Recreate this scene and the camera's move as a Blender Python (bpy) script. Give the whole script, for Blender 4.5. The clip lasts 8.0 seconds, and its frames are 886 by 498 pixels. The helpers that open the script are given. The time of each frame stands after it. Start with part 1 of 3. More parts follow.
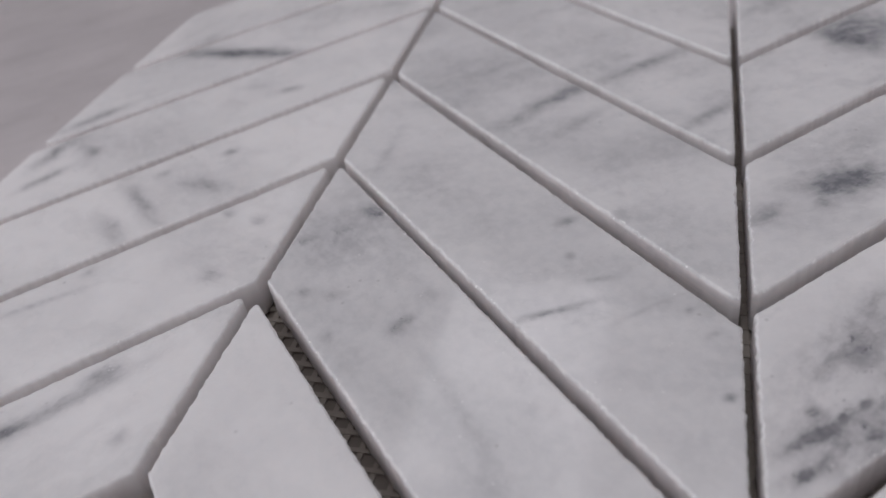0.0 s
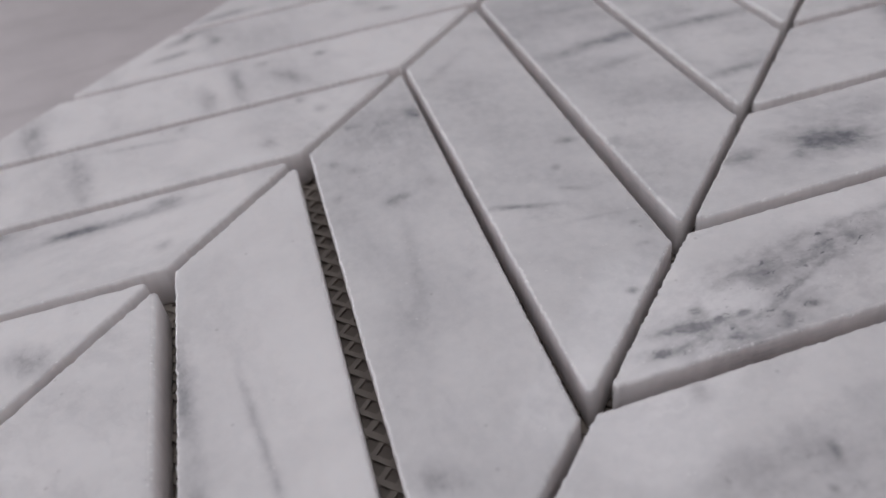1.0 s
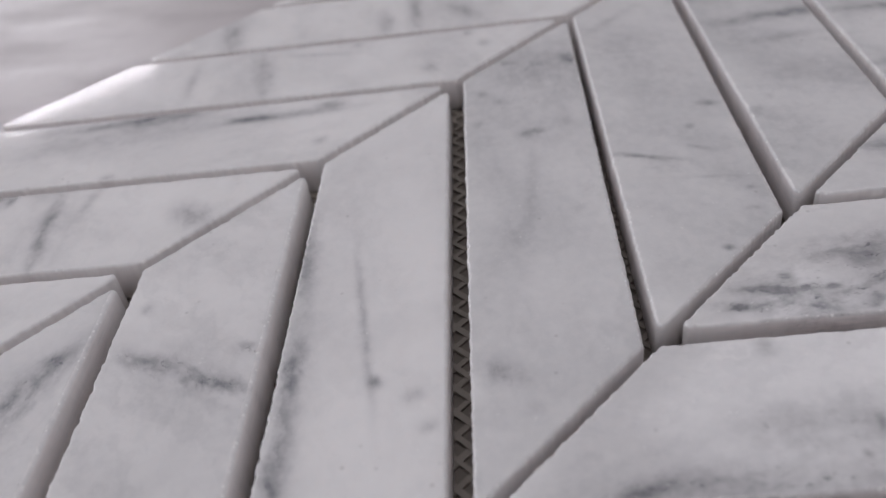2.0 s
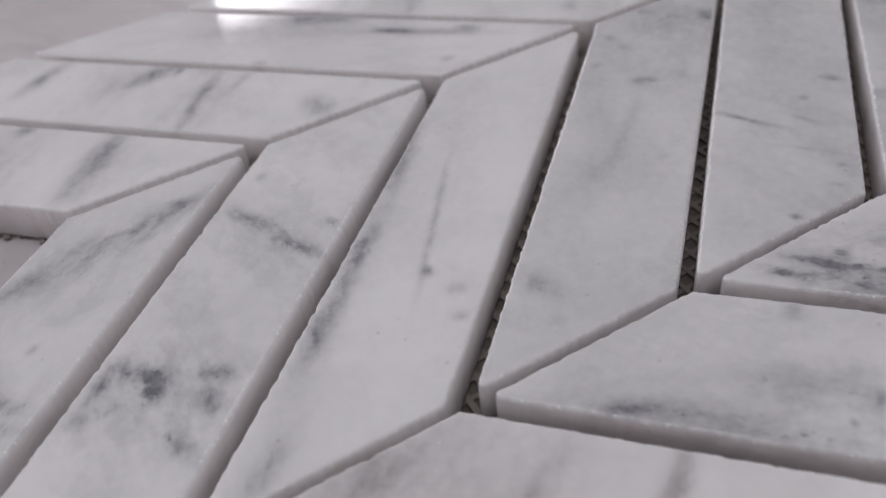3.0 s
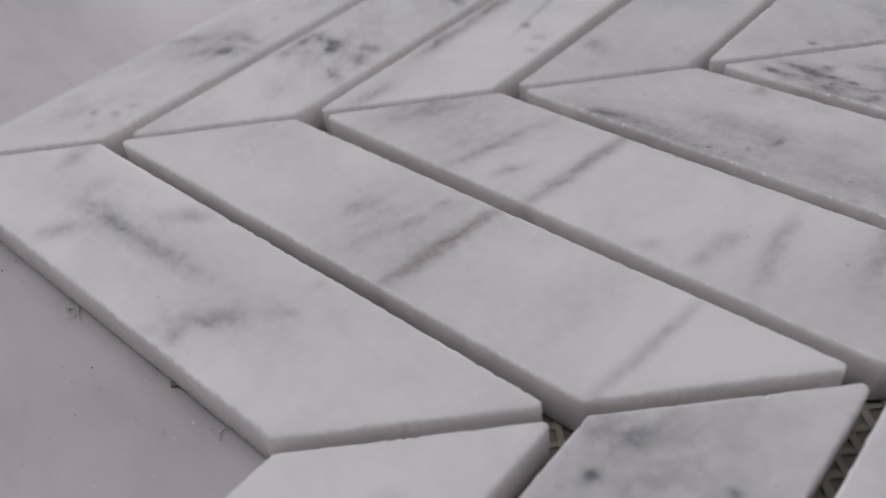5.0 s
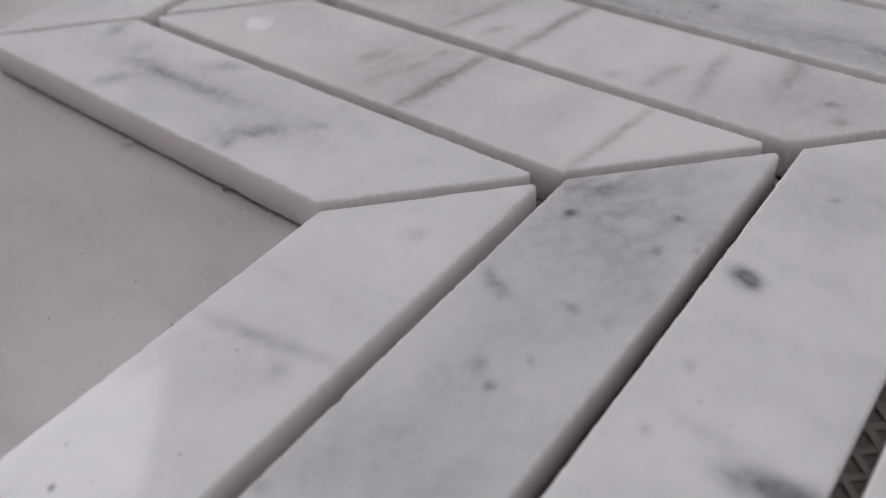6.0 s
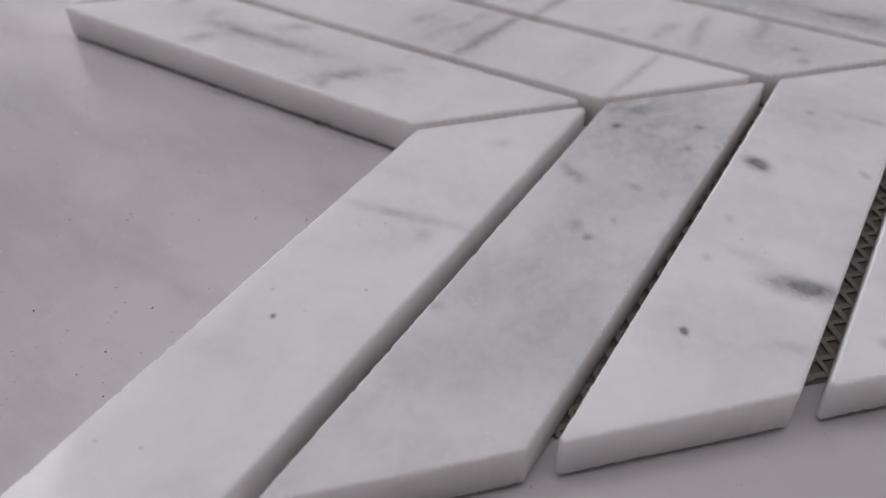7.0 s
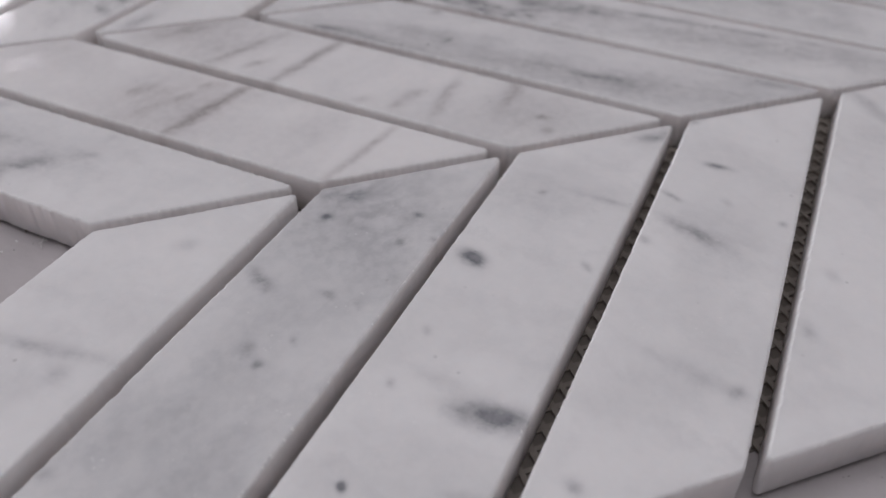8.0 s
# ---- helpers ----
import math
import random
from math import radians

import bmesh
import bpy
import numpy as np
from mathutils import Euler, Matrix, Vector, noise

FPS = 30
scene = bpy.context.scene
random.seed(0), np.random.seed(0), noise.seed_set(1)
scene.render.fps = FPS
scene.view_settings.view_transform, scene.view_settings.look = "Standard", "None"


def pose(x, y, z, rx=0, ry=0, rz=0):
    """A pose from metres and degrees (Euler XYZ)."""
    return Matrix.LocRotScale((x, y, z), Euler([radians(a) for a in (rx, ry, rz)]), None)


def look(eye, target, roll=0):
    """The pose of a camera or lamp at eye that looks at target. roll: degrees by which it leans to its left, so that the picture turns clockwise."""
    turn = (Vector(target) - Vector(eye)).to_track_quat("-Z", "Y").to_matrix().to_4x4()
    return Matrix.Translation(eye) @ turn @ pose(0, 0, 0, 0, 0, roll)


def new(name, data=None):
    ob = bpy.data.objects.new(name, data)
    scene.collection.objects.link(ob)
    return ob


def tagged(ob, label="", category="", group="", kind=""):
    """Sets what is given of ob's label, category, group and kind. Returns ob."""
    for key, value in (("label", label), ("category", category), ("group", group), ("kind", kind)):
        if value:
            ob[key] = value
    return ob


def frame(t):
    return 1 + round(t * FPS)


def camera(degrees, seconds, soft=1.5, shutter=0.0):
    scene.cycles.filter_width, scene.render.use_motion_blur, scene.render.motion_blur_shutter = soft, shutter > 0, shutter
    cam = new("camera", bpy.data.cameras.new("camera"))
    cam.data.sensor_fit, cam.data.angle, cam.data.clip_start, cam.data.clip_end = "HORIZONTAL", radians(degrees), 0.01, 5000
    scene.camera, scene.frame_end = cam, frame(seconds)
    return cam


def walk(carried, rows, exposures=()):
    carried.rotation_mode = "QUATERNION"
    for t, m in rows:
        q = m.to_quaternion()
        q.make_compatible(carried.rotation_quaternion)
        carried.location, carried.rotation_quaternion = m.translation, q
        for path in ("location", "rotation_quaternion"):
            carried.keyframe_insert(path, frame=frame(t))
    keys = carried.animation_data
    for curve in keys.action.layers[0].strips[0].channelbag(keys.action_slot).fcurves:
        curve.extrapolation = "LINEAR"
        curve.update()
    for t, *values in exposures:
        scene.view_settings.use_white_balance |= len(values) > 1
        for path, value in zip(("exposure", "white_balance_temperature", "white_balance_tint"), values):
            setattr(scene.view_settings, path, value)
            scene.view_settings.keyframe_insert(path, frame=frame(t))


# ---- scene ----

# camera and its walk, close over the tiles (z = 0 is the work surface)
cam = camera(56.9, 8.0)
cam.data.dof.use_dof = True
cam.data.dof.focus_distance = 0.125
cam.data.dof.aperture_fstop = 18.0
PATH = [
    (0, pose(0.06581, 0.02657, 0.08969, 52.311, 8.023, 14.305)),
    (0.5, pose(0.08644, 0.01847, 0.09144, 51.886, 7.576, 21.465)),
    (1, pose(0.10136, 0.01343, 0.08979, 51.659, 7.521, 29.183)),
    (1.5, pose(0.11069, 0.01099, 0.09032, 51.383, 7.084, 37.083)),
    (2, pose(0.11658, 0.00814, 0.09013, 51.059, 6.715, 45.003)),
    (2.2, pose(0.11926, 0.00553, 0.08955, 50.988, 6.247, 47.519)),
    (3.3, pose(0.14275, 0.01576, 0.09194, 49.061, 6.127, 66.032)),
    (3.5, pose(0.14727, 0.01687, 0.09116, 49.441, 6.221, 68.877)),
    (4, pose(0.16448, 0.02021, 0.09059, 48.573, 6.207, 76.506)),
    (4.5, pose(0.18915, 0.02479, 0.09210, 48.141, 6.129, 83.744)),
    (4.7, pose(0.19926, 0.02663, 0.09173, 48.178, 5.846, 86.151)),
    (5.8, pose(0.24206, 0.01885, 0.08942, 47.503, 4.822, 83.914)),
    (6, pose(0.25201, 0.01431, 0.08756, 47.767, 4.043, 83.274)),
    (6.5, pose(0.27259, -0.00262, 0.09017, 48.388, 2.523, 80.491)),
    (6.8, pose(0.28183, -0.01620, 0.09281, 48.872, 1.830, 78.442)),
    (7, pose(0.28385, -0.02245, 0.09518, 48.666, 0.901, 77.149)),
    (7.2, pose(0.28083, -0.02309, 0.09820, 48.809, 0.439, 75.728)),
    (7.5, pose(0.27298, -0.00597, 0.09691, 49.400, -0.307, 73.671)),
    (8, pose(0.27064, 0.01798, 0.09353, 50.338, -1.253, 70.163)),
]
# the clip's camera brightens a little while it looks along the free edge
EXPOSURES = [(0, 0.03), (2, 0.025), (3.5, 0.0), (4.5, 0.0), (6, -0.03), (6.5, 0.0), (7, 0.08), (7.5, 0.04), (8, 0.01)]
walk(cam, PATH, EXPOSURES)

# ---- light: overcast sky, seen through the window openings of the -x side ----
world = bpy.data.worlds.new("overcast_sky")
scene.world = world
world.use_nodes = True
wn = world.node_tree.nodes
sky = wn.new("ShaderNodeTexSky")
sky.sky_type, sky.sun_disc = "NISHITA", False
sky.sun_elevation, sky.sun_rotation = radians(38), radians(250)
wn["Background"].inputs["Strength"].default_value = 0.1
world.node_tree.links.new(sky.outputs["Color"], wn["Background"].inputs["Color"])


def area_lamp(name, centre, target, w, h, power, colour=(0.972, 0.945, 1.0)):
    """An area lamp: daylight in a window's opening, light of the added ceiling panels."""
    la = bpy.data.lights.new(name, "AREA")
    la.shape, la.size, la.size_y, la.energy, la.color = "RECTANGLE", w, h, power, colour
    ob = new(name, la)
    ob.matrix_world = look(centre, target)
    return ob


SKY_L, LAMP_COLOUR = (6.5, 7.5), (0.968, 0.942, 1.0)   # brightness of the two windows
# first panel: added overhead fill; the other two stand for sheen on slabs
ADDED_PANELS = [(-0.5, 0.75, -1.1, 1.2, 1.45), (-1.5, -0.3, -1.6, -0.78, 2.4), (-0.7, -0.15, 1.3, 2.2, 1.2)]

# room: inner faces of the walls and the height of the floor and ceiling
X0, X1, Y0, Y1, ZF, ZC = -1.6, 2.4, -2.4, 2.6, -0.75, 1.85
WALL = 0.2

# ---- materials ----
def mat(name):
    m = bpy.data.materials.new(name)
    m.use_nodes = True
    return m, m.node_tree.nodes, m.node_tree.links, m.node_tree.nodes["Principled BSDF"]


class Net:
    """Short spellings for node trees."""

    def __init__(self, tree):
        self.n, self.l = tree.nodes, tree.links

    def put(self, socket, v):
        if hasattr(v, "is_linked"):
            self.l.new(v, socket)
        else:
            socket.default_value = v

    def math(self, op, a, b=0.0, c=0.0, clamp=False):
        nd = self.n.new("ShaderNodeMath")
        nd.operation, nd.use_clamp = op, clamp
        for s, v in zip(nd.inputs, (a, b, c)):
            self.put(s, v)
        return nd.outputs[0]

    def vec(self, op, a, b=(0, 0, 0)):
        nd = self.n.new("ShaderNodeVectorMath")
        nd.operation = op
        self.put(nd.inputs[0], a)
        self.put(nd.inputs[3] if op == "SCALE" else nd.inputs[1], b)
        return nd.outputs[0]

    def noise(self, co, scale, detail=4.0, rough=0.55, distort=0.0, colour=False):
        nd = self.n.new("ShaderNodeTexNoise")
        self.put(nd.inputs["Vector"], co)
        nd.inputs["Scale"].default_value = scale
        nd.inputs["Detail"].default_value = detail
        nd.inputs["Roughness"].default_value = rough
        nd.inputs["Distortion"].default_value = distort
        return nd.outputs["Color" if colour else "Fac"]

    def ramp(self, v, lo, hi, a=0.0, b=1.0, smooth=True):
        nd = self.n.new("ShaderNodeMapRange")
        nd.interpolation_type = "SMOOTHSTEP" if smooth else "LINEAR"
        for s, q in zip(nd.inputs, (v, lo, hi, a, b)):
            self.put(s, q)
        return nd.outputs[0]

    def mix(self, f, a, b):
        nd = self.n.new("ShaderNodeMix")
        nd.data_type = "RGBA"
        self.put(nd.inputs[0], f)
        self.put(nd.inputs[6], a)
        self.put(nd.inputs[7], b)
        return nd.outputs[2]

    def split(self, v):
        nd = self.n.new("ShaderNodeSeparateXYZ")
        self.put(nd.inputs[0], v)
        return nd.outputs

    def join(self, x, y, z=0.0):
        nd = self.n.new("ShaderNodeCombineXYZ")
        for s, v in zip(nd.inputs, (x, y, z)):
            self.put(s, v)
        return nd.outputs[0]

    def turn(self, v, degrees):
        nd = self.n.new("ShaderNodeVectorRotate")
        nd.rotation_type = "Z_AXIS"
        self.put(nd.inputs["Vector"], v)
        self.put(nd.inputs["Angle"], self.math("MULTIPLY", degrees, -math.pi / 180))
        return nd.outputs[0]

    def own(self, name):
        nd = self.n.new("ShaderNodeAttribute")
        nd.attribute_type, nd.attribute_name = "OBJECT", name
        return nd.outputs

    def bump(self, h, strength, distance):
        nd = self.n.new("ShaderNodeBump")
        self.put(nd.inputs["Height"], h)
        nd.inputs["Strength"].default_value, nd.inputs["Distance"].default_value = strength, distance
        return nd.outputs[0]


STAINS = 14


def marble():
    """Honed white marble. Each slab carries its own greyness, vein strength and direction, and up to fourteen stains:
    m1.. = place along and across the slab (mm) and direction (degrees), n1.. = length, breadth (mm) and depth."""
    m, n, l, p = mat("honed_white_marble")
    q = Net(m.node_tree)
    tc = n.new("ShaderNodeTexCoord").outputs["Object"]
    info = n.new("ShaderNodeObjectInfo").outputs["Random"]
    mm = q.vec("SCALE", tc, 1000.0)
    at = q.vec("ADD", mm, q.join(q.math("MULTIPLY", info, 900.0), q.math("MULTIPLY", info, 410.0), q.math("MULTIPLY", info, 170.0)))
    warp = q.vec("SUBTRACT", q.noise(at, 0.16, 4.0, 0.62, colour=True), (0.5, 0.5, 0.5))
    # cloudy ground
    cloud = q.ramp(q.noise(at, 0.04, 3.0, 0.5, 0.6), 0.36, 0.7)
    fine = q.noise(at, 0.55, 3.0, 0.65)
    grain = q.noise(at, 3.2, 3.0, 0.7)
    tone = q.own("tone")["Fac"]
    grey = q.math("ADD", q.math("MULTIPLY", tone, 0.92), q.math("MULTIPLY", cloud, q.math("MULTIPLY_ADD", tone, 0.3, 0.2)))
    drift = q.turn(q.vec("ADD", at, q.vec("SCALE", warp, 10.0)), q.own("vang")["Fac"])
    drift = q.ramp(q.noise(q.vec("MULTIPLY", drift, (0.05, 0.14, 0.1)), 1.0, 4.0, 0.62), 0.44, 0.72)
    grey = q.math("ADD", grey, q.math("MULTIPLY", drift, q.math("MULTIPLY_ADD", q.own("vein")["Fac"], 0.3, 0.02)))
    grey = q.math("ADD", grey, q.math("MULTIPLY", q.math("SUBTRACT", fine, 0.5), 0.1), clamp=True)
    # soft veins along one direction of the slab
    along = q.turn(q.vec("ADD", at, q.vec("SCALE", warp, 12.0)), q.own("vang")["Fac"])
    along = q.vec("MULTIPLY", along, (0.03, 0.11, 0.1))
    ridge = q.math("ABSOLUTE", q.math("SUBTRACT", q.noise(along, 1.0, 4.0, 0.6, 0.5), 0.5))
    line = q.ramp(ridge, 0.0, 0.07, 1.0, 0.0)
    band = q.ramp(q.noise(q.vec("MULTIPLY", along, (0.8, 0.7, 1.0)), 1.0, 4.0, 0.62), 0.5, 0.74)
    patchy = q.ramp(q.noise(at, 0.06, 3.0, 0.6), 0.42, 0.66)
    vein = q.math("MULTIPLY", q.math("ADD", q.math("MULTIPLY", line, 0.06), q.math("MULTIPLY", band, 0.4)), q.math("MULTIPLY", patchy, q.own("vein")["Fac"]), clamp=True)
    # stains with a place of their own, feathered and mottled
    feather = q.vec("SUBTRACT", q.noise(at, 0.5, 2.0, 0.65, colour=True), (0.5, 0.5, 0.5))
    dark = None
    for i in range(1, STAINS + 1):
        a, b = q.own("m%d" % i)["Vector"], q.own("n%d" % i)["Vector"]
        ax, ay, az = q.split(a)
        bx, by, bz = q.split(b)
        push = q.vec("ADD", q.vec("SCALE", warp, q.math("MULTIPLY_ADD", by, 1.2, 0.4)), q.vec("SCALE", feather, q.math("MULTIPLY", by, 0.9)))
        d = q.vec("SUBTRACT", q.vec("ADD", mm, push), q.join(ax, ay, 0.0))
        dx, dy, _ = q.split(q.turn(d, az))
        ex = q.math("DIVIDE", dx, q.math("MAXIMUM", q.math("MULTIPLY", bx, 1.5), 0.1))
        ey = q.math("DIVIDE", dy, q.math("MAXIMUM", q.math("MULTIPLY", by, 2.0), 0.1))
        r = q.math("ADD", q.math("MULTIPLY", ex, ex), q.math("MULTIPLY", ey, ey))
        s = q.math("MULTIPLY", q.math("POWER", 2.718, q.math("MULTIPLY", r, -1.2)), q.math("MULTIPLY", bz, 1.35))
        dark = s if dark is None else q.math("ADD", dark, s)
    curl = q.turn(q.vec("ADD", at, q.vec("SCALE", warp, 4.0)), q.own("vang")["Fac"])
    flake = q.noise(q.vec("MULTIPLY", curl, (0.15, 0.36, 0.3)), 1.0, 4.0, 0.58)
    clot = q.noise(at, 0.7, 2.0, 0.5)
    mott = q.ramp(q.math("MULTIPLY_ADD", clot, 0.16, q.math("MULTIPLY", flake, 0.84)), 0.35, 0.65, -0.65, 0.6)
    mott = q.math("MULTIPLY_ADD", mott, q.own("mottle")["Fac"], 1.0)
    spot = q.ramp(q.noise(q.vec("MULTIPLY", curl, (0.45, 1.1, 1.0)), 1.0, 3.0, 0.55), 0.62, 0.7)
    spot = q.math("MULTIPLY", q.math("MULTIPLY", spot, q.ramp(dark, 0.12, 0.5)), q.own("fleck")["Fac"])
    dark = q.math("ADD", q.math("MULTIPLY", dark, mott), q.math("MULTIPLY", spot, 0.8), clamp=True)
    vein = q.math("ADD", vein, dark, clamp=True)
    # small crystals and pits
    vor = n.new("ShaderNodeTexVoronoi")
    l.new(at, vor.inputs["Vector"])
    vor.inputs["Scale"].default_value = 0.34
    pit = q.math("MULTIPLY", q.ramp(vor.outputs["Distance"], 0.03, 0.16, 1.0, 0.0), q.ramp(q.noise(at, 0.09, 2.0), 0.56, 0.66))
    # crystal sparkle painted as white specks, thick on sawn arris, sparse on the face
    glint = n.new("ShaderNodeTexVoronoi")
    l.new(at, glint.inputs["Vector"])
    glint.inputs["Scale"].default_value = 1.1
    height = q.split(mm)[2]
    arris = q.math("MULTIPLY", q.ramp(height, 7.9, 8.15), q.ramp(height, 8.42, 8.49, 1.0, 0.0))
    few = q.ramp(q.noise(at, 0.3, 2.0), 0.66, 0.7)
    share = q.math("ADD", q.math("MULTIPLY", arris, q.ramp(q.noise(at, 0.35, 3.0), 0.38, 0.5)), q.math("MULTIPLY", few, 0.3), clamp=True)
    # a frosted patch; its sparkle goes into the colour as well
    fx, fy, fr = q.split(q.vec("SUBTRACT", q.own("frost")["Vector"], q.vec("MULTIPLY", mm, (1.0, 1.0, 0.0))))
    far = q.math("DIVIDE", q.math("SQRT", q.math("ADD", q.math("MULTIPLY", fx, fx), q.math("MULTIPLY", fy, fy))), q.math("MAXIMUM", fr, 0.01))
    rime = q.math("MULTIPLY", q.ramp(far, 0.1, 1.0, 1.0, 0.0), q.ramp(q.noise(at, 2.6, 3.0, 0.7), 0.5, 0.62))
    rime = q.math("MULTIPLY", rime, q.ramp(q.noise(at, 0.6, 3.0), 0.36, 0.58, 0.35, 1.0))
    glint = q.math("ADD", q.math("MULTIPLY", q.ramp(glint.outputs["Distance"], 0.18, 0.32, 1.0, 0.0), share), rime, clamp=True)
    warm = q.own("warm")["Fac"]
    white = q.mix(warm, (0.9, 0.897, 0.9, 1), (0.905, 0.885, 0.88, 1))
    col = q.mix(grey, white, (0.48, 0.488, 0.503, 1))
    deep = q.mix(warm, (0.105, 0.115, 0.14, 1), (0.33, 0.265, 0.24, 1))
    col = q.mix(q.math("MULTIPLY", vein, 0.9), col, deep)
    col = q.mix(q.math("MULTIPLY", pit, 0.35), col, (0.2, 0.2, 0.2, 1))
    # sawn sides: unpolished, with saw lines and brownish dust
    sawn = q.ramp(height, 8.0, 8.2, 1.0, 0.0)
    lines = q.noise(q.vec("MULTIPLY", at, (0.25, 0.25, 2.2)), 1.0, 4.0, 0.6)
    dusty = q.math("MULTIPLY", sawn, q.ramp(lines, 0.3, 0.7, 0.35, 0.7))
    col = q.mix(dusty, col, (0.86, 0.805, 0.795, 1))
    # bruised arris; the translucent stone's bright rim is painted in with it
    bruise_glow = q.math("MULTIPLY", q.math("MULTIPLY", q.ramp(height, 7.7, 8.3), q.ramp(height, 8.44, 8.5, 1.0, 0.35)), q.ramp(q.noise(at, 0.5, 3.0), 0.35, 0.65, 0.15, 0.6))
    col = q.mix(bruise_glow, col, (0.9, 0.885, 0.885, 1))
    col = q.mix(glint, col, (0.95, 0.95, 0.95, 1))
    l.new(col, p.inputs["Base Color"])
    polish = q.ramp(q.math("ADD", q.math("MULTIPLY", fine, 0.5), q.math("MULTIPLY", grain, 0.5)), 0.3, 0.7, 0.04, 0.08)
    matt = q.math("MAXIMUM", sawn, q.math("MULTIPLY", q.ramp(height, 8.44, 8.495, 1.0, 0.0), 0.6))
    l.new(q.math("MULTIPLY_ADD", matt, 0.5, polish), p.inputs["Roughness"])
    p.inputs["IOR"].default_value = 1.5
    p.inputs["Subsurface Weight"].default_value = 0.8
    p.inputs["Subsurface Radius"].default_value = (1.0, 0.97, 0.95)
    p.inputs["Subsurface Scale"].default_value = 0.0034
    l.new(q.math("MULTIPLY_ADD", sawn, 0.0045, 0.0034), p.inputs["Subsurface Scale"])
    h = q.math("ADD", q.math("ADD", q.math("MULTIPLY", grain, 0.4), q.math("MULTIPLY", pit, -1.0)), q.math("ADD", q.math("MULTIPLY_ADD", rime, 1.6, glint), q.math("MULTIPLY", sawn, q.math("MULTIPLY", lines, 1.5))))
    l.new(q.bump(h, 0.12, 0.00006), p.inputs["Normal"])
    return m


def stone_surface():
    """Pale grey sealed work surface with smears, dust and small dark specks."""
    m, n, l, p = mat("pale_grey_surface")
    q = Net(m.node_tree)
    mm = q.vec("SCALE", n.new("ShaderNodeTexCoord").outputs["Object"], 1000.0)
    big = q.noise(mm, 0.008, 5.0, 0.6, 0.8)
    mid = q.noise(q.vec("MULTIPLY", q.turn(mm, 35.0), (0.35, 1.0, 1.0)), 0.06, 6.0, 0.65)
    fine = q.noise(mm, 0.9, 4.0, 0.7)
    col = q.mix(q.ramp(big, 0.35, 0.66), (0.5, 0.474, 0.48, 1), (0.6, 0.568, 0.574, 1))
    col = q.mix(q.math("MULTIPLY", q.ramp(mid, 0.45, 0.7), 0.35), col, (0.36, 0.34, 0.345, 1))
    stain = q.ramp(q.noise(mm, 0.11, 5.0, 0.7, 0.5), 0.56, 0.74)
    col = q.mix(q.math("MULTIPLY", stain, 0.3), col, (0.43, 0.385, 0.37, 1))
    col = q.mix(q.math("MULTIPLY", q.ramp(fine, 0.5, 0.8), 0.15), col, (0.62, 0.6, 0.6, 1))
    speck = None
    for scale, lo, hi in ((0.09, 0.026, 0.036), (0.2, 0.03, 0.05), (0.5, 0.05, 0.09)):
        vor = n.new("ShaderNodeTexVoronoi")
        l.new(q.vec("ADD", mm, q.vec("SCALE", q.noise(mm, 0.8, 2.0, colour=True), 1.2)), vor.inputs["Vector"])
        vor.inputs["Scale"].default_value = scale
        s = q.ramp(vor.outputs["Distance"], lo, hi, 1.0, 0.0)
        speck = s if speck is None else q.math("MAXIMUM", speck, s)
    speck = q.math("MULTIPLY", speck, q.ramp(q.noise(mm, 0.05, 3.0), 0.4, 0.6))
    col = q.mix(q.math("MULTIPLY", speck, 0.7), col, (0.14, 0.13, 0.12, 1))
    l.new(col, p.inputs["Base Color"])
    l.new(q.ramp(mid, 0.3, 0.7, 0.44, 0.58), p.inputs["Roughness"])
    p.inputs["IOR"].default_value = 1.45
    h = q.math("ADD", q.math("MULTIPLY", fine, 0.35), q.math("ADD", q.math("MULTIPLY", mid, 0.8), q.math("MULTIPLY", speck, 0.8)))
    l.new(q.bump(h, 0.3, 0.00025), p.inputs["Normal"])
    return m


def plain(name, colour, rough=0.8, scale=60.0, vary=0.12):
    m, n, l, p = mat(name)
    q = Net(m.node_tree)
    co = n.new("ShaderNodeTexCoord").outputs["Object"]
    f = q.noise(co, scale, 5.0, 0.6)
    dim = tuple(c * (1 - 2 * vary) for c in colour[:3]) + (1,)
    l.new(q.mix(f, dim, tuple(colour[:3]) + (1,)), p.inputs["Base Color"])
    p.inputs["Roughness"].default_value = rough
    l.new(q.bump(f, 0.2, 0.0004), p.inputs["Normal"])
    return m


MARBLE, SURFACE = marble(), stone_surface()
FIBRE = plain("fibreglass_net", (0.3, 0.268, 0.235), 0.5, 900.0, 0.15)
GLUE = plain("dried_glue_film", (0.2, 0.17, 0.15), 0.45, 300.0, 0.2)
PAINT = plain("white_wall_paint", (0.72, 0.7, 0.695), 0.85, 3.0, 0.04)
SCREED = plain("grey_floor_screed", (0.3, 0.29, 0.28), 0.7, 5.0, 0.15)
FRAME = plain("white_window_frame", (0.75, 0.75, 0.74), 0.4, 8.0, 0.03)


# ---- building helpers ----
def mesh_of(name, bm, material, smooth=False):
    me = bpy.data.meshes.new(name)
    bm.normal_update()
    bm.to_mesh(me)
    bm.free()
    me.materials.append(material)
    if smooth:
        me.shade_smooth()
    return me


def part(name, bm, material, parent=None, label=""):
    """Links a bmesh as one mesh object, under a thing or a part."""
    ob = new(name, mesh_of(name, bm, material))
    ob.parent = parent
    return tagged(ob, label)


